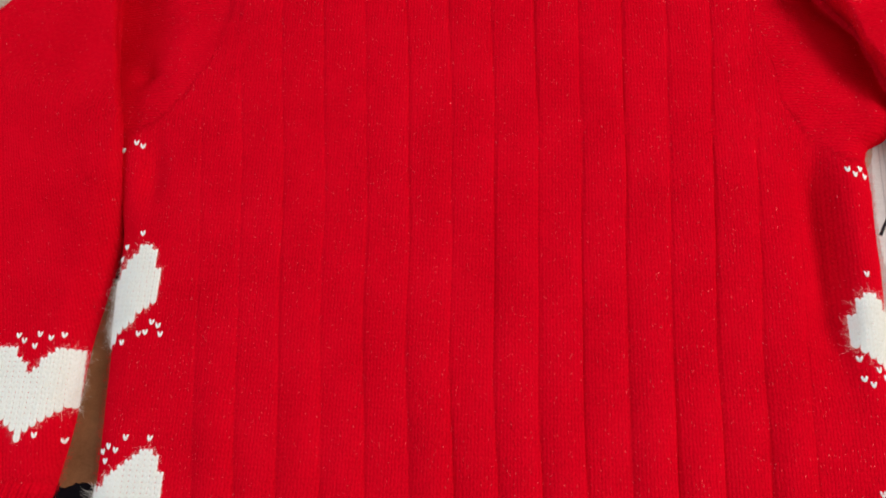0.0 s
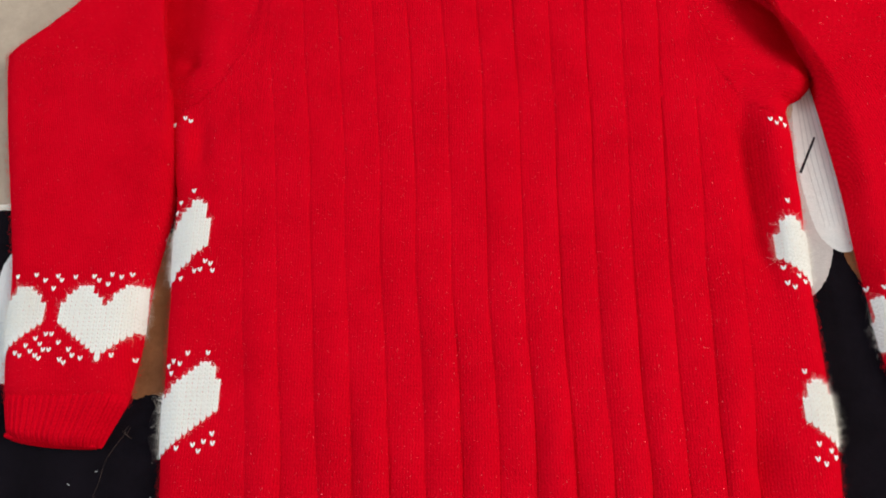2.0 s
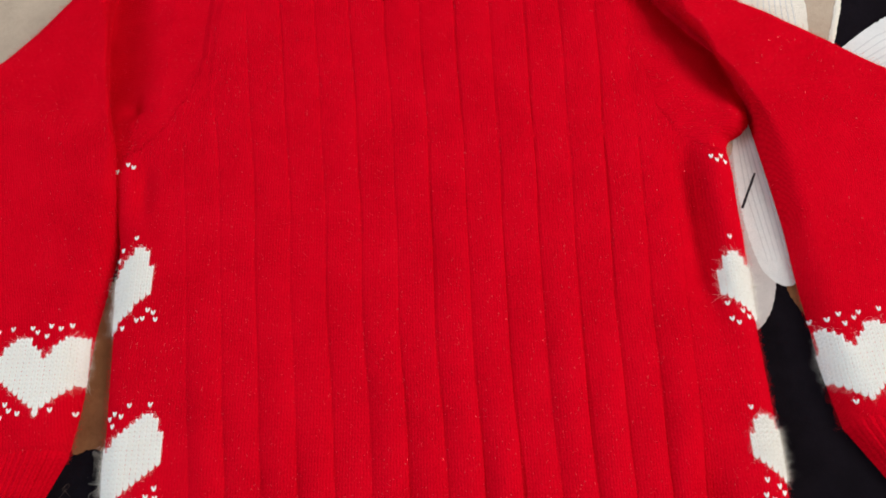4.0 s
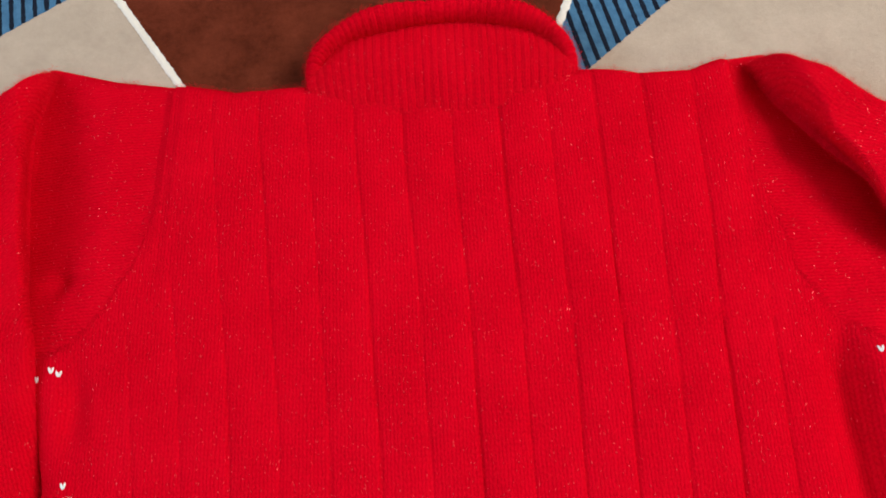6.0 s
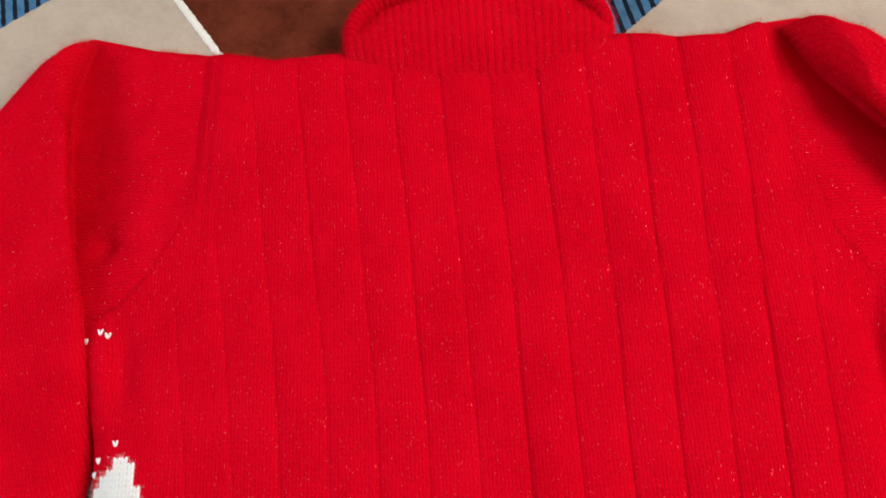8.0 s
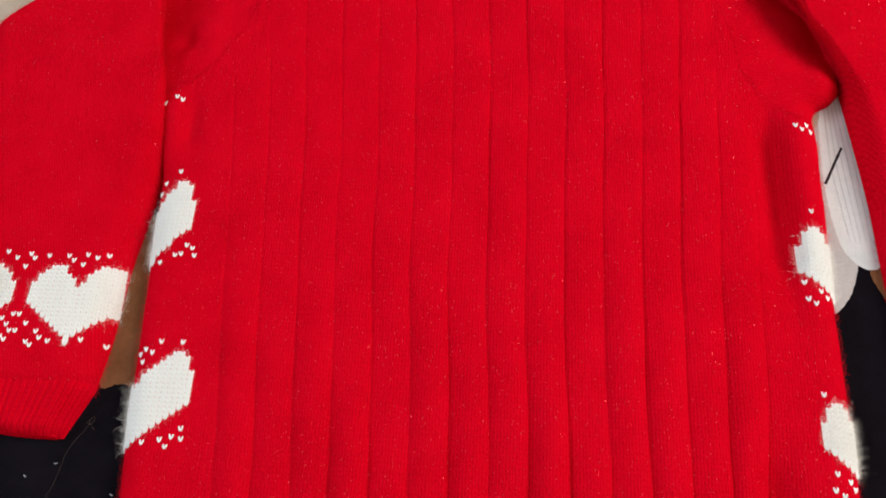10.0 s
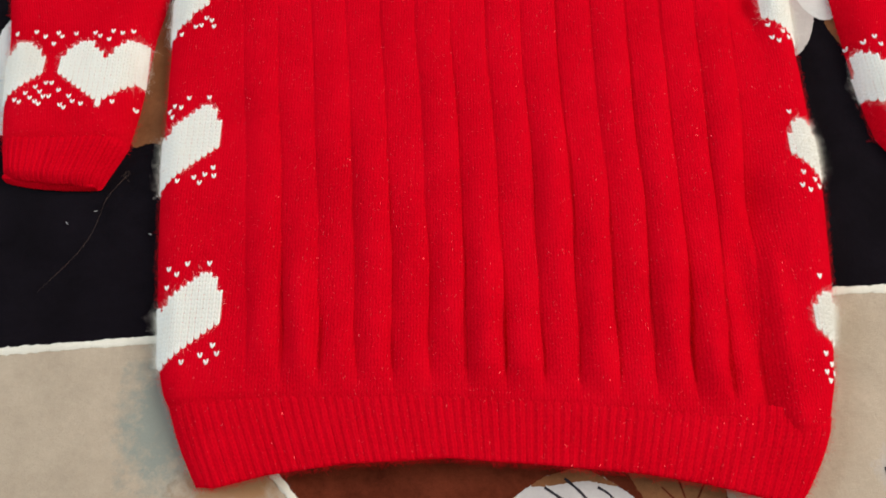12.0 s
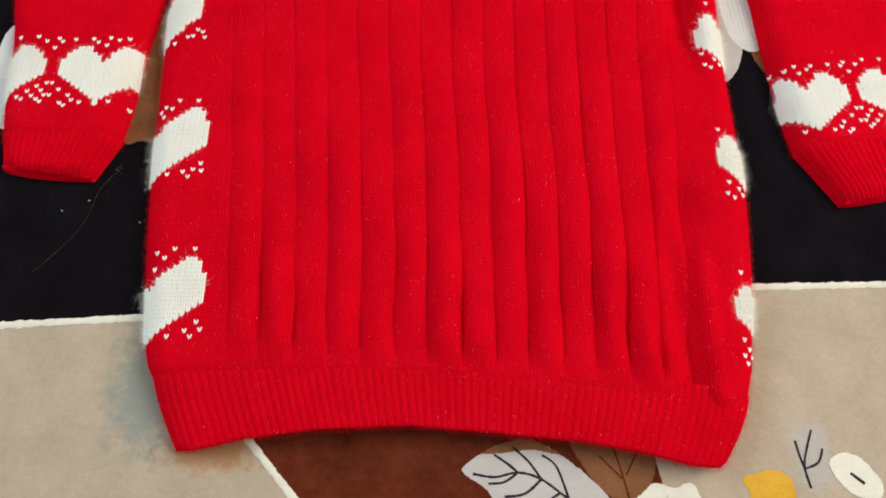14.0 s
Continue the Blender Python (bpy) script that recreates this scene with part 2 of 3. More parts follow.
field([(-0.20, -0.170), (-0.05, -0.340), (0.0, -0.40), (0.16, -0.40), (0.128, -0.25), (0.11, -0.16)], BROWN, "red-brown velvet panel")


def stripes(outline, way, pitch, width):
    """Dark grooves across a striped panel, each cut to the panel's outline."""
    way = Vector(way).normalized()
    side = Vector((-way.y, way.x))
    reach = [side.dot(Vector(p)) for p in outline]
    at = min(reach) + pitch / 2
    while at < max(reach):
        cuts = []
        for p, q in zip(outline, outline[1:] + outline[:1]):
            p, q = Vector(p), Vector(q)
            a, b = side.dot(p) - at, side.dot(q) - at
            if a * b < 0:
                cuts.append(way.dot(p.lerp(q, a / (a - b))))
        cuts.sort()
        for a, b in zip(cuts[::2], cuts[1::2]):
            if b - a > 0.006:
                cord("stripe", [side * at + way * a, side * at + way * b], width, 0.0012, NAVY, blanket, rise=0.0006)
        at += pitch


stripes(blue_right, (0.22, -1), 0.0078, 0.0030)
stripes(blue_left, (0.16, -1), 0.0078, 0.0030)


def piping(points):
    cord("piping", points, 0.0050, 0.0016, CREAM, blanket, "raised off-white line", rise=0.0012)


piping([(-0.401, 0.115), (-0.56, -0.22)])
piping([(-0.401, 0.115), (-0.455, 0.215)])
piping([(-0.401, 0.115), (-0.25, 0.123), (0.17, 0.128)])
piping([(-0.62, -0.200), (-0.346, -0.1725), (-0.287, -0.168), (-0.226, -0.1635), (0.213, -0.1335), (0.31, -0.130), (0.80, -0.112)])
piping([(0.262, 0.130), (0.324, 0.296), (0.347, 0.365)])
piping([(0.347, 0.365), (0.28, 0.415)])
piping([(-0.341, 0.60), (-0.043, 0.155)])
piping([(0.154, 0.60), (0.035, 0.328)])
piping([(-0.20, -0.170), (-0.134, -0.245), (-0.095, -0.289), (0.0, -0.40)])


def petal(name, base, tip, width, mat, label, z, lines=0, blunt=0.6):
    """A long printed petal with a rounded tip and faint streaks."""
    base, tip = Vector(base), Vector(tip)
    way = tip - base
    side = Vector((-way.y, way.x)).normalized() * width / 2
    half = [(0.0, 0.25), (0.25, 0.72), (0.5, 0.97), (0.75, 0.98), (0.92, blunt), (1.0, 0.0)]
    ring = [base + way * a + side * b for a, b in half] + [base + way * a - side * b for a, b in half[-2::-1]]
    ob = patch(name, curve_through([tuple(p) for p in ring], 5, True), z, mat, blanket, label, 0.0003, 0.0012)
    for k in range(lines):
        off = (k + 1) / (lines + 1) * 2 - 1
        cord("streak", [base + way * 0.1 + side * off * 0.5, base + way * 0.5 + side * off * 0.85, base + way * 0.86 + side * off * 0.7],
             0.0009, z + 0.0002, STREAK, ob, rise=0.0005, taper=True)
    return ob


petal("petal", (0.266, 0.20), (0.280, 0.361), 0.053, CREAM, "off-white printed petal", 0.0022, 8, 0.62)
petal("petal", (0.292, 0.225), (0.43, 0.292), 0.062, ICE, "off-white printed petal", 0.0020, 8)
petal("petal", (0.224, 0.175), (0.213, 0.040), 0.038, PALE, "pale grey printed petal", 0.0018, 0)
down = petal("petal", (0.233, 0.215), (0.2435, 0.071), 0.038, ICE, "off-white printed petal", 0.0024, 7, 0.75)
cord("ink_line", [(0.235, 0.160), (0.228, 0.146), (0.221, 0.132)], 0.0018, 0.0028, INK, down, "black printed stroke")
patch("petal", curve_through([(-0.352, 0.082), (-0.3625, 0.045), (-0.361, 0.012), (-0.345, -0.016), (-0.31, 0.0), (-0.31, 0.07)], 6, True), 0.0022, ICE, blanket, "pale blue-grey printed petal")
cord("ink_line", [(-0.357, 0.026), (-0.346, 0.029)], 0.0012, 0.0027, STREAK, blanket)
patch("leaf", curve_through([(-0.252, 0.075), (-0.252, -0.018), (-0.236, -0.024), (-0.205, -0.018), (-0.20, 0.07), (-0.225, 0.095)], 6, True), 0.0022, TAN, blanket, "tan brown printed leaf")
patch("leaf", curve_through([(0.243, 0.075), (0.256, 0.040), (0.275, 0.01), (0.31, 0.03), (0.29, 0.09)], 6, True), 0.0018, TAN, blanket, "tan brown printed leaf")

# printed leaves and flowers below the hem
patch("leaf", curve_through([(0.074, -0.240), (0.100, -0.232), (0.127, -0.245), (0.126, -0.266), (0.110, -0.284), (0.090, -0.270), (0.080, -0.256)], 6, True), 0.0020, TAN, blanket, "orange-brown printed leaf")
for vein in ([(0.100, -0.240), (0.106, -0.262), (0.110, -0.280)], [(0.118, -0.248), (0.109, -0.264)], [(0.092, -0.252), (0.106, -0.266)]):
    cord("vein", [tuple(p) for p in curve_through(vein, 4)], 0.0012, 0.0024, BROWN, blanket, "brown printed vein", rise=0.0005)
leaf = patch("leaf", curve_through([(0.003, -0.262), (0.015, -0.252), (0.029, -0.245), (0.046, -0.242), (0.063, -0.249), (0.082, -0.263), (0.099, -0.281), (0.095, -0.292), (0.052, -0.291), (0.030, -0.286), (0.018, -0.273)], 6, True),
             0.0024, PALE, blanket, "pale grey printed leaf with dark veins")
patch("leaf_rim", curve_through([(0.016, -0.2515), (0.029, -0.2448), (0.046, -0.2418), (0.063, -0.2488), (0.066, -0.2515), (0.048, -0.2485), (0.033, -0.2505)], 6, True), 0.0027, TAN, leaf, "tan brushed edge")
for vein in ([(0.010, -0.264), (0.024, -0.266), (0.039, -0.263), (0.054, -0.267), (0.071, -0.279), (0.083, -0.284)],
             [(0.024, -0.252), (0.033, -0.258), (0.039, -0.263)], [(0.036, -0.247), (0.046, -0.256), (0.054, -0.267)],
             [(0.055, -0.252), (0.064, -0.259), (0.071, -0.279)], [(0.030, -0.278), (0.043, -0.276), (0.054, -0.267)],
             [(0.052, -0.284), (0.066, -0.275)], [(0.020, -0.270), (0.030, -0.269), (0.039, -0.263)]):
    cord("vein", [tuple(p) for p in curve_through(vein, 4)], 0.0016, 0.0029, INK, leaf, "dark printed vein", rise=0.0006)
blossom = patch("blossom", curve_through([(0.088, -0.287), (0.104, -0.285), (0.116, -0.277), (0.126, -0.269), (0.139, -0.2715), (0.151, -0.2685), (0.158, -0.281), (0.170, -0.297), (0.150, -0.33), (0.10, -0.32)], 6, True),
                0.0030, CREAM, blanket, "off-white printed blossom")
cord("streak", [(0.134, -0.276), (0.136, -0.290)], 0.0010, 0.0032, STREAK, blossom)
sun = patch("blossom", curve_through([(0.188, -0.279), (0.185, -0.266), (0.194, -0.2625), (0.207, -0.260), (0.217, -0.267), (0.218, -0.278), (0.226, -0.286), (0.222, -0.300), (0.200, -0.312), (0.178, -0.304), (0.174, -0.291)], 5, True),
            0.0024, YELLOW, blanket, "mustard yellow printed flower")
patch("centre", curve_through([(0.193, -0.291), (0.196, -0.287), (0.201, -0.291), (0.199, -0.299), (0.194, -0.298)], 4, True), 0.0028, BROWN, sun, "brown flower centre")
for twig in ([(0.235, -0.234), (0.2285, -0.250), (0.2265, -0.259), (0.2285, -0.271)], [(0.223, -0.241), (0.2245, -0.251), (0.2265, -0.259)], [(0.2405, -0.246), (0.236, -0.255), (0.2265, -0.259)],
             [(0.233, -0.286), (0.244, -0.287), (0.262, -0.287)], [(0.240, -0.2865), (0.250, -0.293), (0.260, -0.300)]):
    cord("twig", [tuple(p) for p in curve_through(twig, 4)], 0.0014, 0.0020, INK, blanket, "dark printed twig", rise=0.0006)
daisy = patch("blossom", curve_through([(0.243, -0.257), (0.247, -0.251), (0.256, -0.2485), (0.266, -0.253), (0.276, -0.268), (0.272, -0.278), (0.261, -0.277), (0.250, -0.270)], 5, True), 0.0024, CREAM, blanket, "cream printed flower")
cord("ink_line", [(0.256, -0.2615), (0.264, -0.268)], 0.0022, 0.0028, INK, daisy, "black printed stroke")
THREAD = plush("pale_thread", (0.13, 0.09, 0.08), (0.21, 0.15, 0.135))
hair = cord("thread", [tuple(p) for p in curve_through([(-0.250, -0.0495), (-0.261, -0.066), (-0.266, -0.088), (-0.276, -0.107), (-0.296, -0.131)], 8)], 0.00009, 0.0022, THREAD, None, rise=0.0006)
tagged(hair, "thin loose pale brown thread lying on the black panel", "thread")
for knot in ([(-0.2535, -0.0485), (-0.2505, -0.0500), (-0.2480, -0.0470), (-0.2495, -0.0455), (-0.2525, -0.0490)], [(-0.2515, -0.0475), (-0.2500, -0.0505), (-0.2465, -0.0535)]):
    cord("knot", [tuple(p) for p in curve_through(knot, 6)], 0.00010, 0.0022, THREAD, hair, rise=0.0006)
for x, y, turn in ((-0.229, -0.091, -0.5), (-0.350, -0.089, 0.9), (-0.268, -0.075, 0.2), (-0.284, -0.084, 2.4)):
    tuft = cord("lint", [(x, y), (x + 0.0022 * math.cos(turn), y + 0.0022 * math.sin(turn))], 0.0005, 0.0022, STREAK, None, rise=0.0006)
    tagged(tuft, "tiny pale speck of lint on black velvet", "lint", "lint on the blanket")

# ---- the sweater ----
sweater = tagged(new("sweater"), "fuzzy red knitted turtleneck sweater with white hearts laid on blanket", "sweater")


def between(x, xs, ys):
    return np.interp(x, xs, ys)


def hash_waves(x, y, scale, seed):
    """Soft unevenness made of a few crossing waves."""
    r = np.random.RandomState(seed)
    out = np.zeros_like(x)
    for _ in range(7):
        a, f, p = r.uniform(0, math.pi), r.uniform(0.6, 1.6) * scale, r.uniform(0, 7)
        out += np.sin((x * math.cos(a) + y * math.sin(a)) * f + p)
    return out / 7


def left_edge(y):
    return between(y, [-0.212, -0.198, -0.18, -0.10, -0.04, 0.05, 0.12, 0.18, 0.24, 0.33, 0.365], [-0.197, -0.205, -0.2105, -0.2205, -0.2255, -0.230, -0.234, -0.248, -0.272, -0.280, -0.262])


def right_edge(y):
    return between(y, [-0.230, -0.212, -0.196, -0.147, -0.076, -0.027, 0.036, 0.100, 0.155, 0.178, 0.186, 0.191, 0.200, 0.24, 0.30, 0.36], [0.185, 0.195, 0.200, 0.2085, 0.215, 0.216, 0.2145, 0.2165, 0.2175, 0.2165, 0.219, 0.229, 0.237, 0.240, 0.220, 0.190])


def top_edge(x):
    return between(x, [-0.258, -0.218, -0.174, -0.139, -0.105, 0.074, 0.105, 0.131, 0.154, 0.178, 0.205], [0.374, 0.362, 0.354, 0.346, 0.347, 0.346, 0.341, 0.341, 0.349, 0.351, 0.341])


def hem_line(x):
    return between(x, [-0.20, -0.127, -0.031, 0.044, 0.119, 0.19], [-0.203, -0.199, -0.201, -0.205, -0.211, -0.220])


def band_edges(y):
    """Middle line and width of the broad ribs at that height."""
    heights = [-0.175, -0.12, 0.045, 0.13, 0.25, 0.32]
    return between(y, heights, [0.0025, 0.0020, -0.0040, -0.0055, -0.0090, -0.0110]), between(y, heights, [0.0221, 0.0227, 0.0243, 0.0250, 0.0270, 0.0279])


def body_height(x, y, inner):
    """Height of the front of the body; inner is the distance from its rim."""
    round_edge = np.clip(inner / 0.020, 0, 1)
    z = 0.017 * np.sqrt(1 - (1 - round_edge) ** 2) + 0.004 * np.clip(inner / 0.12, 0, 1)
    mid, pitch = band_edges(y)
    lean = 0.0006 * np.sin(y * 26 + x * 9) + 0.0004 * np.sin(y * 55 + x * 31)
    lean = lean + 0.0007 * np.clip((0.0 - y) / 0.18, 0, 1) * np.sin(x * 71 + 3.0 * np.sin(y * 38) + 1.7 * np.sin(x * 190))
    k = (x - mid + lean) / pitch
    f = k - np.floor(k)
    ribbed = np.clip((k + 7.15) * 4, 0, 1) * np.clip((7.1 - k) * 4, 0, 1)
    low = np.clip((0.10 - y) / 0.26, 0, 1)
    crisp = between(x, [-0.20, -0.06, 0.02, 0.20], [0.55, 0.75, 1.0, 1.0])
    swell = (0.0011 + 0.0046 * low ** 1.1) * (crisp + (1 - crisp) * 0.6 * low)
    swell = swell * (1 + 0.40 * np.sin(np.floor(k) * 2.4 + y * 17) + 0.25 * np.sin(np.floor(k) * 5.1 - y * 41))
    dome = 1 - np.abs(2 * f - 1) ** 2.0
    edge_d = np.minimum(f, 1 - f) * pitch
    groove = np.exp(-(edge_d / 0.0010) ** 2) * 0.0013 * crisp * (1 - 0.6 * low) * (0.75 + 0.25 * np.sin(np.floor(k + 0.5) * 3.7 + y * 14))
    # the armholes close the ribs off
    seam_l = between(y, [0.176, 0.186, 0.192, 0.209, 0.234, 0.284, 0.36], [-0.26, -0.218, -0.206, -0.189, -0.176, -0.174, -0.172])
    seam_r = between(y, [0.165, 0.173, 0.185, 0.211, 0.269, 0.36], [0.26, 0.186, 0.169, 0.152, 0.149, 0.151])
    deep = 0.06 + 0.94 * np.clip((y - 0.225) / 0.05, 0, 1)
    soft_l, soft_r = 0.009 + 0.022 * (1 - deep), 0.007 + 0.020 * (1 - deep)
    cap_l, cap_r = np.clip((seam_l - x) / soft_l, 0, 1), np.clip((x - seam_r) / soft_r, 0, 1)
    cap = np.maximum(cap_l, cap_r)
    to_hem = np.clip((y - hem_line(x) - 0.002) / 0.016, 0, 1)
    ribbed = ribbed * np.clip((x - seam_l - 0.003) / 0.018, 0, 1) * np.clip((seam_r - 0.002 - x) / 0.012, 0, 1)
    z = z + (swell * dome * to_hem - groove * to_hem) * ribbed * (1 - cap) * np.clip(inner / 0.01, 0, 1)
    z = z + 0.0008 * (1 - to_hem)
    z = z - 0.0062 * deep * cap_l - 0.0010 * cap_r
    z = z - 0.0016 * deep * np.exp(-((x - seam_l) / 0.0026) ** 2) - 0.0009 * deep * np.exp(-((x - seam_r) / 0.0030) ** 2)
    # the caps sink towards the folded sleeves
    dip = np.exp(-((y - 0.262) / 0.014) ** 2) + 0.9 * np.exp(-((y - 0.227) / 0.008) ** 2) + 0.7 * np.clip((y - 0.29) / 0.02, 0, 1)
    z = z * (1 - 0.78 * cap_l * np.clip((0.004 + 0.003 * np.clip(dip, 0, 1) - 0.216 - x) / 0.050, 0, 1) ** 1.1 * np.clip((y - 0.195) / 0.045, 0, 1))
    valley = between(y, [0.198, 0.239, 0.265, 0.278, 0.301, 0.317, 0.345], [0.236, 0.231, 0.223, 0.208, 0.191, 0.178, 0.165])
    z = z * (1 - 0.95 * cap_r * np.clip(1 - (valley - x) / 0.058, 0, 1) ** 1.7 * np.clip((y - 0.203) / 0.03, 0, 1))
    z = z + 0.0030 * np.exp(-(((x - 0.217) / 0.012) ** 2 + ((y - 0.203) / 0.010) ** 2))
    # hollows, side folds and soft unevenness
    past = x - 0.182 - 0.02 * (0.12 - y)
    crease = np.exp(-(past / np.where(past < 0, 0.014, 0.008)) ** 2)
    fade = np.clip((y - 0.01) / 0.09, 0, 1) * np.clip((0.205 - y) / 0.06, 0, 1)
    z = z - 0.0120 * crease * fade * fade * (3 - 2 * fade)
    z = z + 0.0025 * np.exp(-((past - 0.019) / 0.008) ** 2) * fade
    z = z - 0.0075 * np.exp(-((x + 0.217) / 0.008) ** 2) * np.exp(-((y - 0.158) / 0.020) ** 2) - 0.0040 * np.exp(-(((x + 0.232) / 0.008) ** 2 + ((y - 0.228) / 0.007) ** 2))
    z = z - 0.0110 * np.exp(-(((x - 0.162) / 0.015) ** 2 + ((y + 0.080) / 0.036) ** 2))
    lower = np.clip((-0.085 - y) / 0.04, 0, 1)
    z = z - 0.0090 * np.exp(-((x - 0.150 + 0.05 * (y + 0.13)) / 0.010) ** 2) * lower + 0.0030 * np.exp(-((x - 0.170) / 0.007) ** 2) * lower
    z = z - 0.0030 * np.exp(-(((x + 0.052) / 0.016) ** 2 + ((y + 0.165) / 0.03) ** 2))
    z = z + 0.0012 * hash_waves(x, y, 60, 3) + 0.0005 * hash_waves(x, y, 210, 4)
    z = z - 0.004 * np.clip((hem_line(x) - y) / 0.008, 0, 1)
    return np.maximum(z, 0.001), cap


def build_body():
    rows, cols = 230, 820
    u, v = np.meshgrid(np.linspace(0, 1, cols), np.linspace(0, 1, rows))
    y = -0.20 + v * 0.54
    for _ in range(4):
        x = left_edge(y) + u * (right_edge(y) - left_edge(y))
        y = hem_line(x) - 0.008 + v * (top_edge(x) - hem_line(x) + 0.008)
    inner = np.minimum(np.minimum(x - left_edge(y), right_edge(y) - x), (top_edge(x) - y) * 1.5)
    z, cap = body_height(x, y, np.maximum(inner, 0))
    U, V = np.where(cap > 0.5, y, x), np.where(cap > 0.5, x, y)
    return grid("body", x, y, z, U, V, RED, sweater, "red wide-ribbed front")


body = build_body()


def ribs(s, pitch):
    return np.abs(np.sin(s / pitch * math.pi)) ** 0.7


def build_hem():
    """The narrow-ribbed hem: a band that bows up between its corners, with its lower lip rolled in."""
    rows, cols = 30, 640
    u, v = np.meshgrid(np.linspace(0, 1, cols), np.linspace(0, 1, rows))
    top_x = -0.2035 + u * (0.1965 + 0.2035)
    low_x = -0.1795 + u * (0.1755 + 0.1795)
    low_y = between(low_x, [-0.18, -0.165, -0.136, -0.092, -0.032, 0.025, 0.08, 0.116, 0.150, 0.166, 0.176], [-0.252, -0.253, -0.246, -0.240, -0.237, -0.241, -0.246, -0.252, -0.260, -0.2605, -0.254])
    high_y = hem_line(top_x) + 0.008
    w = np.minimum(v / 0.86, 1)
    bow = 0.006 * np.sin(w * math.pi) * np.where(u < 0.5, -1, 1) * np.clip(np.abs(u - 0.5) * 2.4 - 1, 0, 1)
    x = top_x + (low_x - top_x) * w ** 1.2 + bow
    y = high_y + (low_y - high_y) * w
    side = np.minimum(u, 1 - u) * 0.37
    z = (0.0172 - 0.003 * w) * np.sqrt(1 - (1 - np.clip(side / 0.020, 0, 1)) ** 2) + 0.004 * np.clip(side / 0.12, 0, 1)
    z = z + 0.0012 * ribs(u * 0.37, 0.0050) * np.clip(side / 0.006, 0, 1) - 0.0006
    z = z + 0.0012 * hash_waves(x, y, 60, 3) + 0.0005 * hash_waves(x, y, 210, 4)
    z = z - 0.0030 * np.clip(1 - w / 0.22, 0, 1)
    # the lip turns under
    turn = np.clip((v - 0.82) / 0.18, 0, 1)
    z = z - 0.007 * turn ** 2
    y = y + 0.004 * np.clip((v - 0.93) / 0.07, 0, 1)
    return grid("hem_band", x, y, np.maximum(z, 0.0012), u * 0.37, y, RED, sweater, "narrow-ribbed red hem")


hem = build_hem()


def fold_round(along):
    """How far in from its inner edge the sleeve's fold crests."""
    return between(along, [0, 0.03, 0.055, 0.07, 0.17, 0.24], [0.014, 0.011, 0.008, 0.005, 0.006, 0.021])


def build_sleeve(outer, inner, thick, seed, hump, lean):
    """A flat-lying sleeve between its two folded edges, from shoulder to cuff."""
    a = np.array([tuple(p)[:2] for p in curve_through(outer, 14)])
    b = np.array([tuple(p)[:2] for p in curve_through(inner, 14)])
    cols = 90
    u = np.linspace(0, 1, cols)
    u = 0.5 - 0.5 * np.cos(u * math.pi)
    X = a[:, :1] + (b[:, :1] - a[:, :1]) * u
    Y = a[:, 1:] + (b[:, 1:] - a[:, 1:]) * u
    along = np.concatenate([[0], np.cumsum(np.hypot(*np.diff((a + b) / 2, axis=0).T))])[:, None] + 0 * u
    wide = np.hypot(*(b - a).T)[:, None]
    d = np.minimum(u, 1 - u) * wide
    Z = thick * np.sqrt(1 - (1 - np.clip(d / np.where(u > 0.5, fold_round(along), 0.021), 0, 1)) ** 2) * np.clip(0.7 + along / 0.1, 0, 1)
    Z = Z * (0.3 + 0.7 * np.sqrt(1 - (1 - np.clip(along / 0.018, 0, 1)) ** 2))
    Z = Z * (1 + hump * between(along, [0, 0.04, 0.09, 0.13, 0.20], [0.45, 0.8, 1.0, 0.85, 0.0]) * np.clip(0.35 + 0.75 * u, 0, 1))
    Z = Z * between(along, [0, 0.17, 0.27, 0.5], [1, 1, 0.68, 0.66])
    Z = Z - 0.004 * np.clip((along - along.max() + 0.008) / 0.008, 0, 1)
    Z = Z + 0.0022 * hash_waves(X, Y, 55, seed) * np.clip(d / 0.02, 0, 1) + 0.0004 * hash_waves(X, Y, 230, seed + 1)
    Z = np.maximum(Z, 0.001)
    # the shoulder fold leans over the hollow beside it
    over = [0.1, 0.25, 0.55, 0.55, 0.0] if lean > 0 else [0.45, 0.55, 0.60, 0.55, 0.15]
    X = X - lean * between(along, [0, 0.04, 0.08, 0.14, 0.20], over) * np.maximum(Z - 0.006, 0) * u ** 2
    return X, Y, Z, u * wide, -along


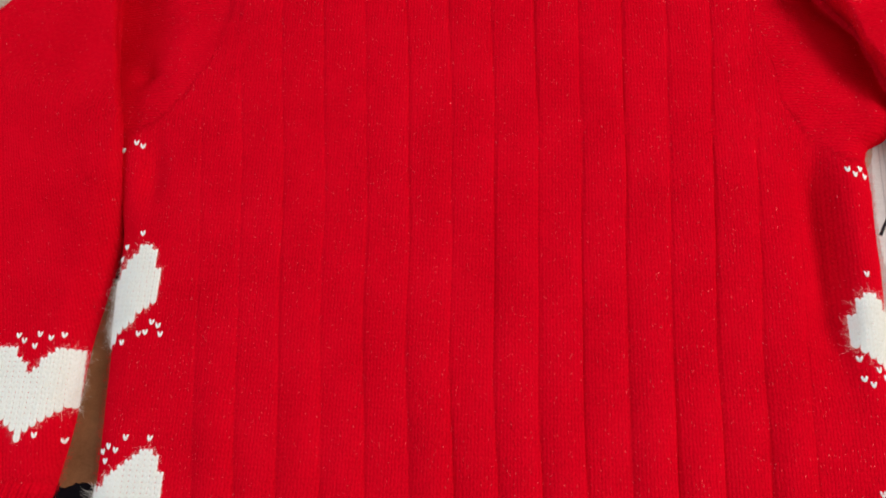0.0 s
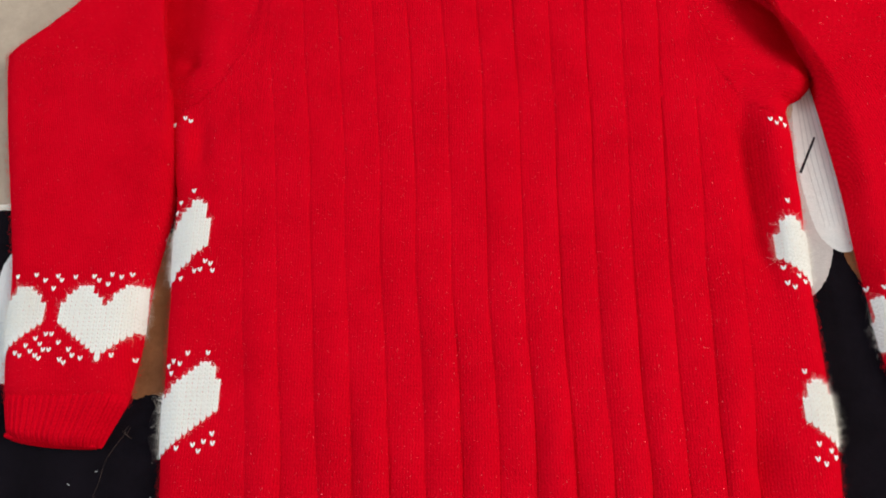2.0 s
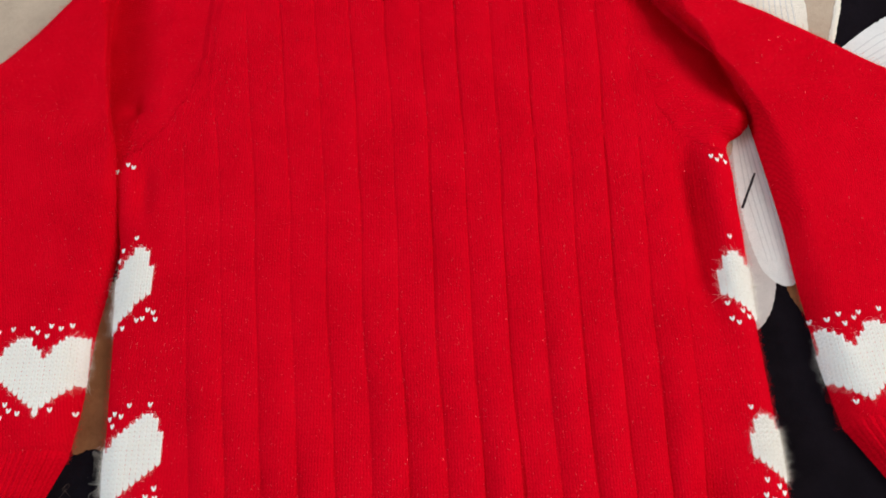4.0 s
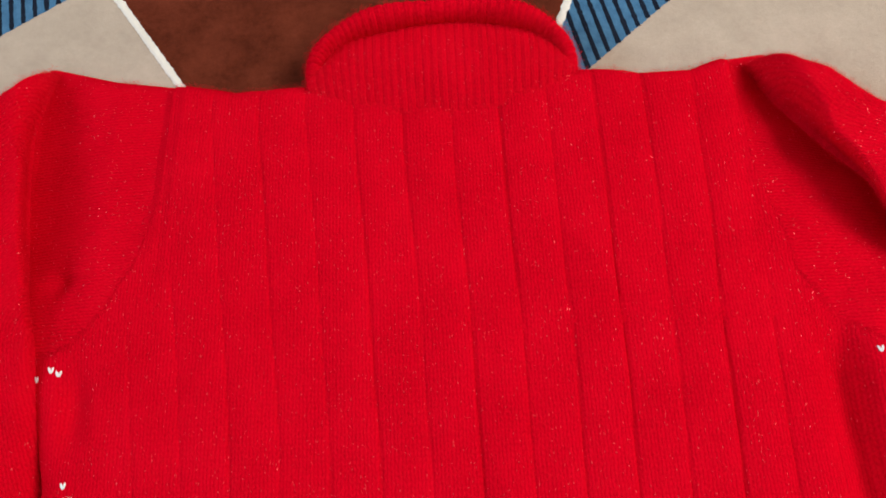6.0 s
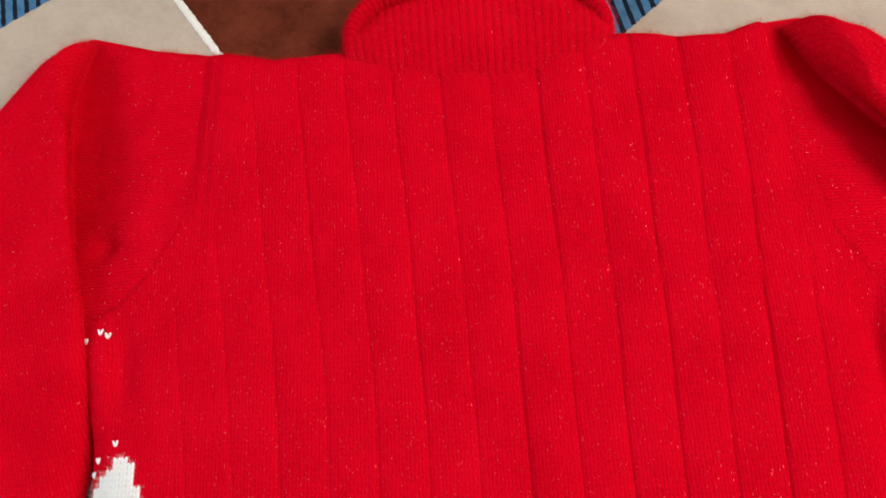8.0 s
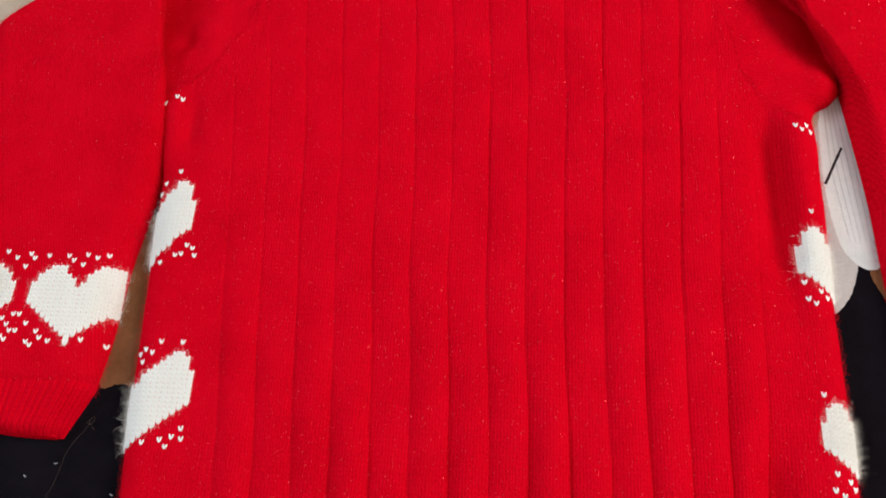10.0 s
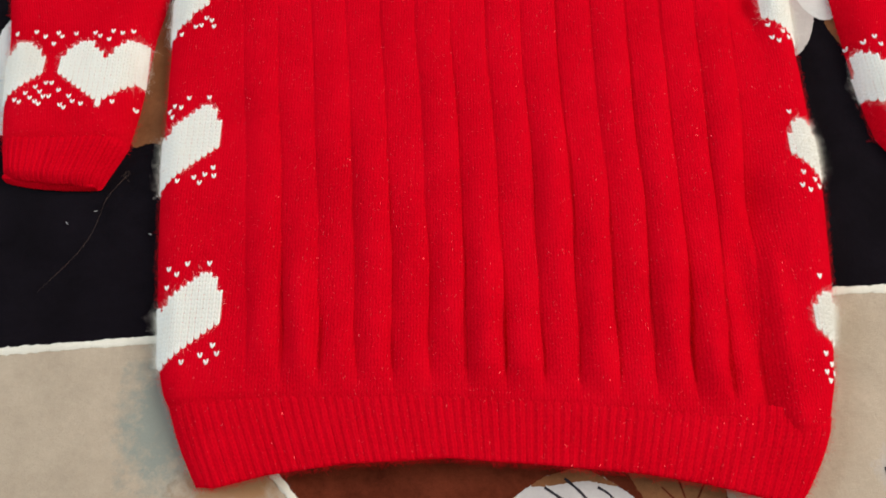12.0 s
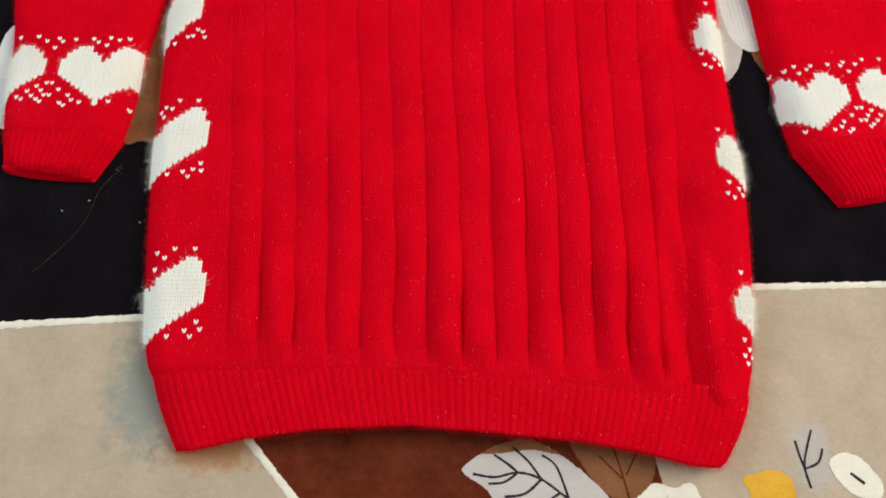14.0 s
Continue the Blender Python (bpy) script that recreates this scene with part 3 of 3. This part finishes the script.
def build_cuff(outer, inner, above, parent_ob, thick):
    """A ribbed cuff that narrows to its open end."""
    rows, cols = 22, 260
    u = np.linspace(0, 1, cols)
    u = 0.5 * u + 0.5 * (0.5 - 0.5 * np.cos(u * math.pi))
    v = np.linspace(0, 1, rows)[:, None]
    a0, a1, b0, b1 = (np.array(p) for p in (*outer, *inner))
    ua, ub = np.array(above[0]) - a0, np.array(above[1]) - b0
    a0, b0 = a0 + ua / np.hypot(*ua) * 0.008, b0 + ub / np.hypot(*ub) * 0.008
    mid_a, mid_b = np.array(outer[0]), np.array(inner[0])
    first, last = np.clip(v / 0.25, 0, 1), np.clip((v - 0.25) / 0.75, 0, 1)
    A = a0 + (mid_a - a0) * first + (a1 - mid_a) * last
    Bb = b0 + (mid_b - b0) * first + (b1 - mid_b) * last
    X = A[:, :1] + (Bb[:, :1] - A[:, :1]) * u
    Y = A[:, 1:] + (Bb[:, 1:] - A[:, 1:]) * u - 0.0015 * np.sin(u * math.pi) * v + 0.0003 * np.sin(u * 19) * v
    wide = np.hypot(*(Bb - A).T)[:, None]
    d = np.minimum(u, 1 - u) * wide
    Z = thick * np.sqrt(1 - (1 - np.clip(d / 0.019, 0, 1)) ** 2) + 0.0012 * ribs(u * 0.075 + 0 * v, 0.0042) * np.clip(d / 0.005, 0, 1)
    Z = Z - 0.005 * np.clip((v - 0.80) / 0.20, 0, 1) ** 2 - 0.003 * v - 0.0030 * np.clip(1 - v / 0.2, 0, 1) + 0.0004 * hash_waves(X, Y, 230, 22)
    return grid("cuff", X, Y, np.maximum(Z, 0.001), u * 0.075 + 0 * v, Y, RED, parent_ob, "narrow-ribbed red cuff")


def sleeve(outer, inner, cuff_outer, cuff_inner, thick, seed, hump, lean):
    ob = grid("sleeve", *build_sleeve(outer, inner, thick, seed, hump, lean), RED, sweater, "plain-knit red sleeve with heart band")
    cuff = build_cuff((outer[-1], cuff_outer), (inner[-1], cuff_inner), (outer[-2], inner[-2]), ob, thick * 0.68)
    u, v = np.meshgrid(np.linspace(0.03, 0.97, 90), np.linspace(-1.2, 1, 9))
    a, b = np.array(cuff_outer), np.array(cuff_inner)
    way = (b - a) / np.linalg.norm(b - a)
    down = np.array((way[1], -way[0])) * (-1 if way[0] * 1 < 0 else 1)
    if down[1] > 0:
        down = -down
    drop = 0.0042 * v * np.sin(u * math.pi) ** 0.5 * (1.15 - 0.5 * u)
    X, Y = a[0] + (b - a)[0] * u + down[0] * drop, a[1] + (b - a)[1] * u + down[1] * drop
    grid("cuff_back", X, Y, 0.0065 - 0.005 * np.clip(v, 0, 1) ** 2 + 0.0006 * ribs(u * 0.075, 0.0042), u * 0.075, Y, RED, cuff, "inside of the open cuff")
    return ob


sleeve_left = sleeve([(-0.262, 0.371), (-0.286, 0.350), (-0.323, 0.298), (-0.352, 0.267), (-0.379, 0.244), (-0.382, 0.231), (-0.374, 0.180), (-0.363, 0.127), (-0.350, 0.066), (-0.343, 0.004), (-0.337, -0.031)],
                     [(-0.254, 0.367), (-0.264, 0.330), (-0.263, 0.288), (-0.258, 0.250), (-0.250, 0.215), (-0.242, 0.190), (-0.2355, 0.150), (-0.2360, 0.105), (-0.243, 0.055), (-0.246, 0.004), (-0.251, -0.031)],
                     (-0.333, -0.052), (-0.265, -0.060), 0.0235, 21, 0.3, -1.0)
sleeve_right = sleeve([(0.187, 0.345), (0.210, 0.330), (0.233, 0.307), (0.270, 0.284), (0.329, 0.243), (0.364, 0.222), (0.372, 0.208), (0.368, 0.160), (0.364, 0.110), (0.360, 0.050), (0.352, -0.020)],
                      [(0.166, 0.344), (0.181, 0.315), (0.202, 0.288), (0.223, 0.262), (0.232, 0.235), (0.238, 0.195), (0.246, 0.120), (0.248, 0.075), (0.251, 0.036), (0.254, 0.000), (0.259, -0.028)],
                      (0.348, -0.053), (0.286, -0.070), 0.0245, 31, 0.70, 1.7)


def build_collar():
    """The turned-down neck: a ribbed fall and the thick rolled rim above it."""
    rows, cols = 26, 330
    u, v = np.meshgrid(np.linspace(0, 1, cols), np.linspace(0, 1, rows))
    x = -0.092 + u * 0.153
    seam_y = 0.3185 + 0.017 * (2 * u - 1) ** 2 + 0.002 * (0.5 - u)
    reach = np.clip(1 - np.abs((x + 0.0155) / 0.0768) ** 2.4, 0, 1)
    rim_y = np.maximum(0.338 + 0.044 * reach ** 0.5, seam_y + 0.002)
    y = seam_y - 0.003 + (rim_y - seam_y + 0.003) * v
    x = x + 0.004 * (2 * u - 1) * v
    z = 0.0185 + 0.0055 * np.sin(np.clip(v / 0.55, 0, 1) * 1.57) - 0.006 * np.clip((v - 0.6) / 0.3, 0, 1)
    z = z * (0.72 + 0.28 * reach ** 0.5) + 0.0010 * ribs(u * 0.172, 0.0053)
    fall = grid("collar", x, y, z, u * 0.172, y, RED, sweater, "narrow-ribbed red turtleneck")
    around, steps = 18, 420
    t = np.linspace(0, 1, steps)[:, None]
    p = np.linspace(0, 2 * math.pi, around)[None, :]
    a = math.pi * (1 - t)
    cx = -0.0155 + 0.0765 * np.sign(np.cos(a)) * np.abs(np.cos(a)) ** 0.8
    cy = 0.3375 + 0.0448 * np.abs(np.sin(a)) ** 0.7
    dx, dy = np.gradient(cx[:, 0])[:, None], np.gradient(cy[:, 0])[:, None]
    size = np.hypot(dx, dy)
    nx, ny = -dy / size, dx / size
    r = 0.0064 * (0.42 + 0.58 * np.abs(np.sin(a)) ** 0.6) + 0.0007 * ribs(t * 0.23, 0.0053) + 0.0008 * np.sin(t * 21)
    X = cx + nx * r * np.cos(p)
    Y = cy + ny * r * np.cos(p)
    Zr = 0.010 + 0.011 * np.abs(np.sin(a)) ** 0.6 + r * 1.5 * np.sin(p)
    grid("rolled_rim", X, Y, Zr, t * 0.23 + 0 * p, p * r, RED, fall, "thick rolled red rim")
    return fall


collar = build_collar()


# ---- white knitted hearts ----
def tree_of(ob):
    return BVHTree.FromPolygons([v.co for v in ob.data.vertices], [tuple(p.vertices) for p in ob.data.polygons])


def stitch_shape(scale=1.0, spread=0.34, plump=0.27):
    """One knitted stitch: two plump slanting legs that meet below."""
    verts, faces = [], []
    for s in (-1, 1):
        low, high = Vector((s * 0.00018, -COURSE * 0.75, 0)), Vector((s * WALE * spread, COURSE * 0.72, 0))
        way = high - low
        side = Vector((way.y, -way.x, 0)).normalized()
        n0 = len(verts)
        for a, w, h in ((0.0, 0.25, 0.1), (0.25, 0.95, 0.75), (0.6, 1.0, 1.0), (0.88, 0.7, 0.7), (1.0, 0.2, 0.15)):
            c = low + way * a
            for k, g in ((-1, 0.0), (0, 1.0), (1, 0.0)):
                q = c + side * k * w * WALE * plump
                verts.append(Vector((q.x, q.y, (h * g) * 0.0011 - 0.0002)) * scale)
        for i in range(4):
            for k in range(2):
                b = n0 + i * 3 + k
                faces.append((b, b + 1, b + 4, b + 3))
    return verts, faces


STITCH_VERTS, STITCH_FACES = stitch_shape()
HEART_CELLS = set()
speck_mesh = bpy.data.meshes.new("white_stitch")
speck_mesh.from_pydata(stitch_shape(0.80, 0.42, 0.22)[0], [], STITCH_FACES)
speck_mesh.materials.append(WHITE)
speck_mesh.polygons.foreach_set("use_smooth", [True] * len(speck_mesh.polygons))


def seat_on(tree, x, y, turn=0.0):
    place, normal, _, _ = tree.ray_cast(Vector((x, y, 0.2)), Vector((0, 0, -1)))
    if place is None or normal.z < 0.16:
        return None
    across = Vector((math.cos(turn), math.sin(turn), 0))
    across = (across - normal * across.dot(normal)).normalized()
    wide = min(1 / max(normal.z, 0.2), 1.7)
    return Matrix((across * wide, normal.cross(across), normal)).transposed().to_4x4(), place, normal


def heart_inside(a, b, peak, notch, low):
    """a: from the middle line in half widths; low: the same, unstretched; b: from the tip in heights; peak: where the lobes are highest."""
    a = abs(a)
    roof = 1 - notch * ((peak - a) / peak) ** 1.2 if a < peak else 1 - 0.26 * ((a - peak) / (1.02 - peak)) ** 2.0
    return a <= 1.02 and 0.47 * low <= b <= roof


def heart(tree, parent_ob, cx, tip, top, half, turn=0.0, peak=0.70, notch=0.42, fold=0, fold_half=0.046):
    """A heart of white stitches; fold: the side on which it is drawn out round the fold of a sleeve."""
    verts, faces = [], []
    rows, reach = int((top - tip) / COURSE) + 1, max(half, fold_half if fold else 0)
    half = (int(half / WALE) + 1) * WALE
    cols = 2 * (int(reach / WALE) + 1)
    for j in range(rows + 1):
        for i in range(-cols, cols + 1):
            dx, dy = i * WALE / 2, j * COURSE
            a = dx / (fold_half if i * fold > 0 else half)
            if not heart_inside(a, j / rows, peak, notch, abs(dx) / half):
                continue
            x = cx + dx * math.cos(turn) - dy * math.sin(turn)
            y = tip + dy * math.cos(turn) + dx * math.sin(turn)
            found = seat_on(tree, x, y, turn + random.uniform(-0.05, 0.05))
            if not found or (i % 2 and found[2].z > 0.6):
                continue
            m, place, normal = found
            HEART_CELLS.update((round(place.x / 0.003) + p, round(place.y / 0.003) + q) for p in (-1, 0, 1) for q in (-1, 0, 1))
            n0 = len(verts)
            for q in STITCH_VERTS:
                p = place + m.to_3x3() @ (q * 1.1)
                verts.append((p.x, p.y, p.z + 0.0002))
            faces += [tuple(k + n0 for k in f) for f in STITCH_FACES]
    return tagged(mesh_object("heart", verts, faces, WHITE, parent_ob, "white knitted heart", [(v[0], v[1]) for v in verts]), kind="stuff")


def specks(trees, parent_ob, places, turn=0.0):
    for x, y in places:
        found = seat_on(trees, x, y, turn + random.uniform(-0.12, 0.12))
        if found:
            ob = new("white_stitch", speck_mesh)
            ob.parent = parent_ob
            m, place, normal = found
            ob.matrix_basis = Matrix.Translation(place + normal * 0.0003) @ m


body_tree, left_tree, right_tree = tree_of(body), tree_of(sleeve_left), tree_of(sleeve_right)

# hearts down both sides of the body, folded round its edges
for cx, tip, top, half in ((-0.2335, 0.047, 0.112, 0.029), (-0.2225, -0.065, -0.005, 0.036), (-0.2100, -0.185, -0.126, 0.036)):
    heart(body_tree, body, cx, tip, top, half, peak=0.74, notch=0.40)
for cx, tip, top, half in ((0.2225, 0.038, 0.093, 0.0275), (0.2245, -0.070, -0.019, 0.0285), (0.2180, -0.184, -0.138, 0.0240)):
    heart(body_tree, body, cx, tip, top, half)
# single stitches above and below each heart
specks(body_tree, body, [(-0.216, 0.120), (-0.226, 0.112), (-0.229, 0.105), (-0.219, 0.054), (-0.209, 0.059), (-0.205, 0.060), (-0.202, 0.066), (-0.198, 0.064), (-0.196, 0.059)])
specks(body_tree, body, [(-0.207, 0.001), (-0.193, 0.001), (-0.217, -0.004), (-0.212, -0.006), (-0.221, -0.007), (-0.218, -0.012), (-0.208, -0.061), (-0.197, -0.059), (-0.193, -0.063), (-0.190, -0.057), (-0.185, -0.052), (-0.184, -0.058)])
specks(body_tree, body, [(-0.206, -0.122), (-0.194, -0.119), (-0.200, -0.126), (-0.206, -0.134), (-0.180, -0.119), (-0.191, -0.181), (-0.180, -0.177), (-0.176, -0.181), (-0.173, -0.171), (-0.170, -0.176)])
specks(body_tree, body, [(0.201, 0.103), (0.193, 0.056), (0.194, 0.045), (0.202, 0.050), (0.206, 0.046), (0.198, 0.042), (0.196, -0.014), (0.198, -0.059), (0.196, -0.068), (0.201, -0.071), (0.206, -0.063), (0.209, -0.067)])
specks(body_tree, body, [(0.197, -0.129), (0.193, -0.177), (0.192, -0.188), (0.197, -0.183), (0.199, -0.188), (0.194, -0.193)])
specks(body_tree, body, [(-0.2410, 0.174), (-0.2380, 0.175), (-0.229, 0.179), (-0.225, 0.177), (0.198, 0.166), (0.202, 0.163), (0.206, 0.167), (0.209, 0.163)])

# heart bands round the sleeves
SLEEVE_SPECKS = [(-0.066, 0.056), (-0.052, 0.057), (-0.045, 0.053), (-0.038, 0.047), (-0.036, 0.056), (-0.033, 0.053), (-0.023, 0.055), (-0.009, 0.055), (-0.005, 0.052), (0.002, 0.049), (0.004, 0.056), (0.011, 0.054), (0.018, 0.056),
                 (-0.044, 0.011), (-0.037, 0.014), (-0.033, 0.014), (-0.050, 0.006), (-0.040, 0.007), (-0.027, 0.008), (-0.057, 0.001), (-0.053, -0.001), (-0.046, 0.002), (-0.037, 0.003), (-0.033, 0.003),
                 (-0.016, -0.001), (-0.019, 0.003), (-0.010, -0.003), (-0.024, -0.004), (-0.021, -0.006), (0.011, -0.001), (0.024, -0.003), (-0.039, -0.003), (-0.042, -0.001)]
for cx, fold in ((-0.2705, 1), (-0.3460, 0)):
    heart(left_tree, sleeve_left, cx, -0.0015, 0.0480, 0.0300, 0.0, 0.46, 0.32, fold, 0.037)
specks(left_tree, sleeve_left, [(-0.272 + a, 0.0015 + b) for a, b in SLEEVE_SPECKS])
for cx, tip, fold in ((0.2745, -0.010, -1), (0.3475, -0.002, 0)):
    heart(right_tree, sleeve_right, cx, tip, tip + 0.049, 0.0300, 0.10, 0.46, 0.32, fold, 0.042)
specks(right_tree, sleeve_right, [(0.276 - a - b * 0.13, -0.010 + b - a * 0.13) for a, b in SLEEVE_SPECKS])


# ---- loose fibres of the wool ----
def fibres(name, sources, count, length, width, mat, parent_ob, label, seed, stand=0.35, along=0.0, clear=True, rim=0.0):
    """Fine hairs and threads that stand off the knit."""
    r = np.random.RandomState(seed)
    verts, faces = [], []
    for ob, share in sources:
        co = np.empty(len(ob.data.vertices) * 3)
        no = np.empty(len(ob.data.vertices) * 3)
        ob.data.vertices.foreach_get("co", co)
        ob.data.vertices.foreach_get("normal", no)
        co, no = co.reshape(-1, 3), no.reshape(-1, 3)
        edge = np.nonzero(no[:, 2] < rim)[0] if rim else np.arange(len(co))
        pick = edge[r.randint(0, len(edge), int(count * share))]
        if clear:
            cells = np.round(co[pick, :2] / 0.003).astype(int).tolist()
            pick = pick[[tuple(c) not in HEART_CELLS for c in cells]]
        p = co[pick] + r.normal(0, 0.0008, (len(pick), 3)) * (1, 1, 0)
        n = no[pick]
        d = r.normal(0, 1, (len(pick), 3))
        if along:
            d = d * (1 - along) + np.sign(d[:, 1:2]) * (0, along * 1.4, 0)
        d -= n * (d * n).sum(1, keepdims=True)
        d /= np.linalg.norm(d, axis=1, keepdims=True) + 1e-9
        size = length * r.uniform(0.4, 1.3, (len(pick), 1))
        side = np.cross(n, d) * width / 2
        up = n * size * stand * r.uniform(0.2, 1.2, (len(pick), 1))
        bend = np.cross(n, d) * size * r.uniform(-0.35, 0.35, (len(pick), 1))
        q = p + d * size * 0.5 + up * 0.75 + bend * 0.4
        e = p + d * size + up + bend
        base = len(verts)
        block = np.stack([p - side, p + side, q + side, q - side, e], 1).reshape(-1, 3)
        verts += block.tolist()
        k = base + np.arange(len(pick)) * 5
        faces += np.stack([k, k + 1, k + 2, k + 3], 1).tolist() + np.stack([k + 3, k + 2, k + 4], 1).tolist()
    return tagged(mesh_object(name, verts, faces, mat, parent_ob, label), kind="stuff")


fibres("fuzz", [(body, 0.5), (hem, 0.08), (sleeve_left, 0.13), (sleeve_right, 0.13), (collar, 0.06), (collar.children[0], 0.05)], 80000, 0.0055, 0.00009, RED_FIBRE, sweater, "fine red wool fuzz", 5)
fibres("metallic_threads", [(body, 0.66), (hem, 0.05), (sleeve_left, 0.10), (sleeve_right, 0.10), (collar, 0.022)], 13000, 0.0011, 0.00018, GLINT, sweater, "glinting pink metallic thread ends", 6, 0.35, 0.75)
fibres("fuzz", [(body, 0.35), (hem, 0.15), (sleeve_left, 0.18), (sleeve_right, 0.18), (collar.children[0], 0.14)], 40000, 0.0036, 0.00008, RED_FIBRE, sweater, "stray red wool hairs along the edges", 9, 0.6, rim=0.6)
hearts = [o for o in (*body.children, *sleeve_left.children, *sleeve_right.children) if o.name.startswith("heart") and len(o.data.vertices)]
fibres("fuzz", [(o, 1 / len(hearts)) for o in hearts], 50000, 0.0042, 0.00006, WHITE_FIBRE, sweater, "fine white wool fuzz", 8, 0.5, clear=False)
fibres("fuzz", [(o, 1 / len(hearts)) for o in hearts], 4500, 0.0062, 0.00008, WHITE_FIBRE, sweater, "stray white wool hairs", 12, 0.8, clear=False, rim=0.45)
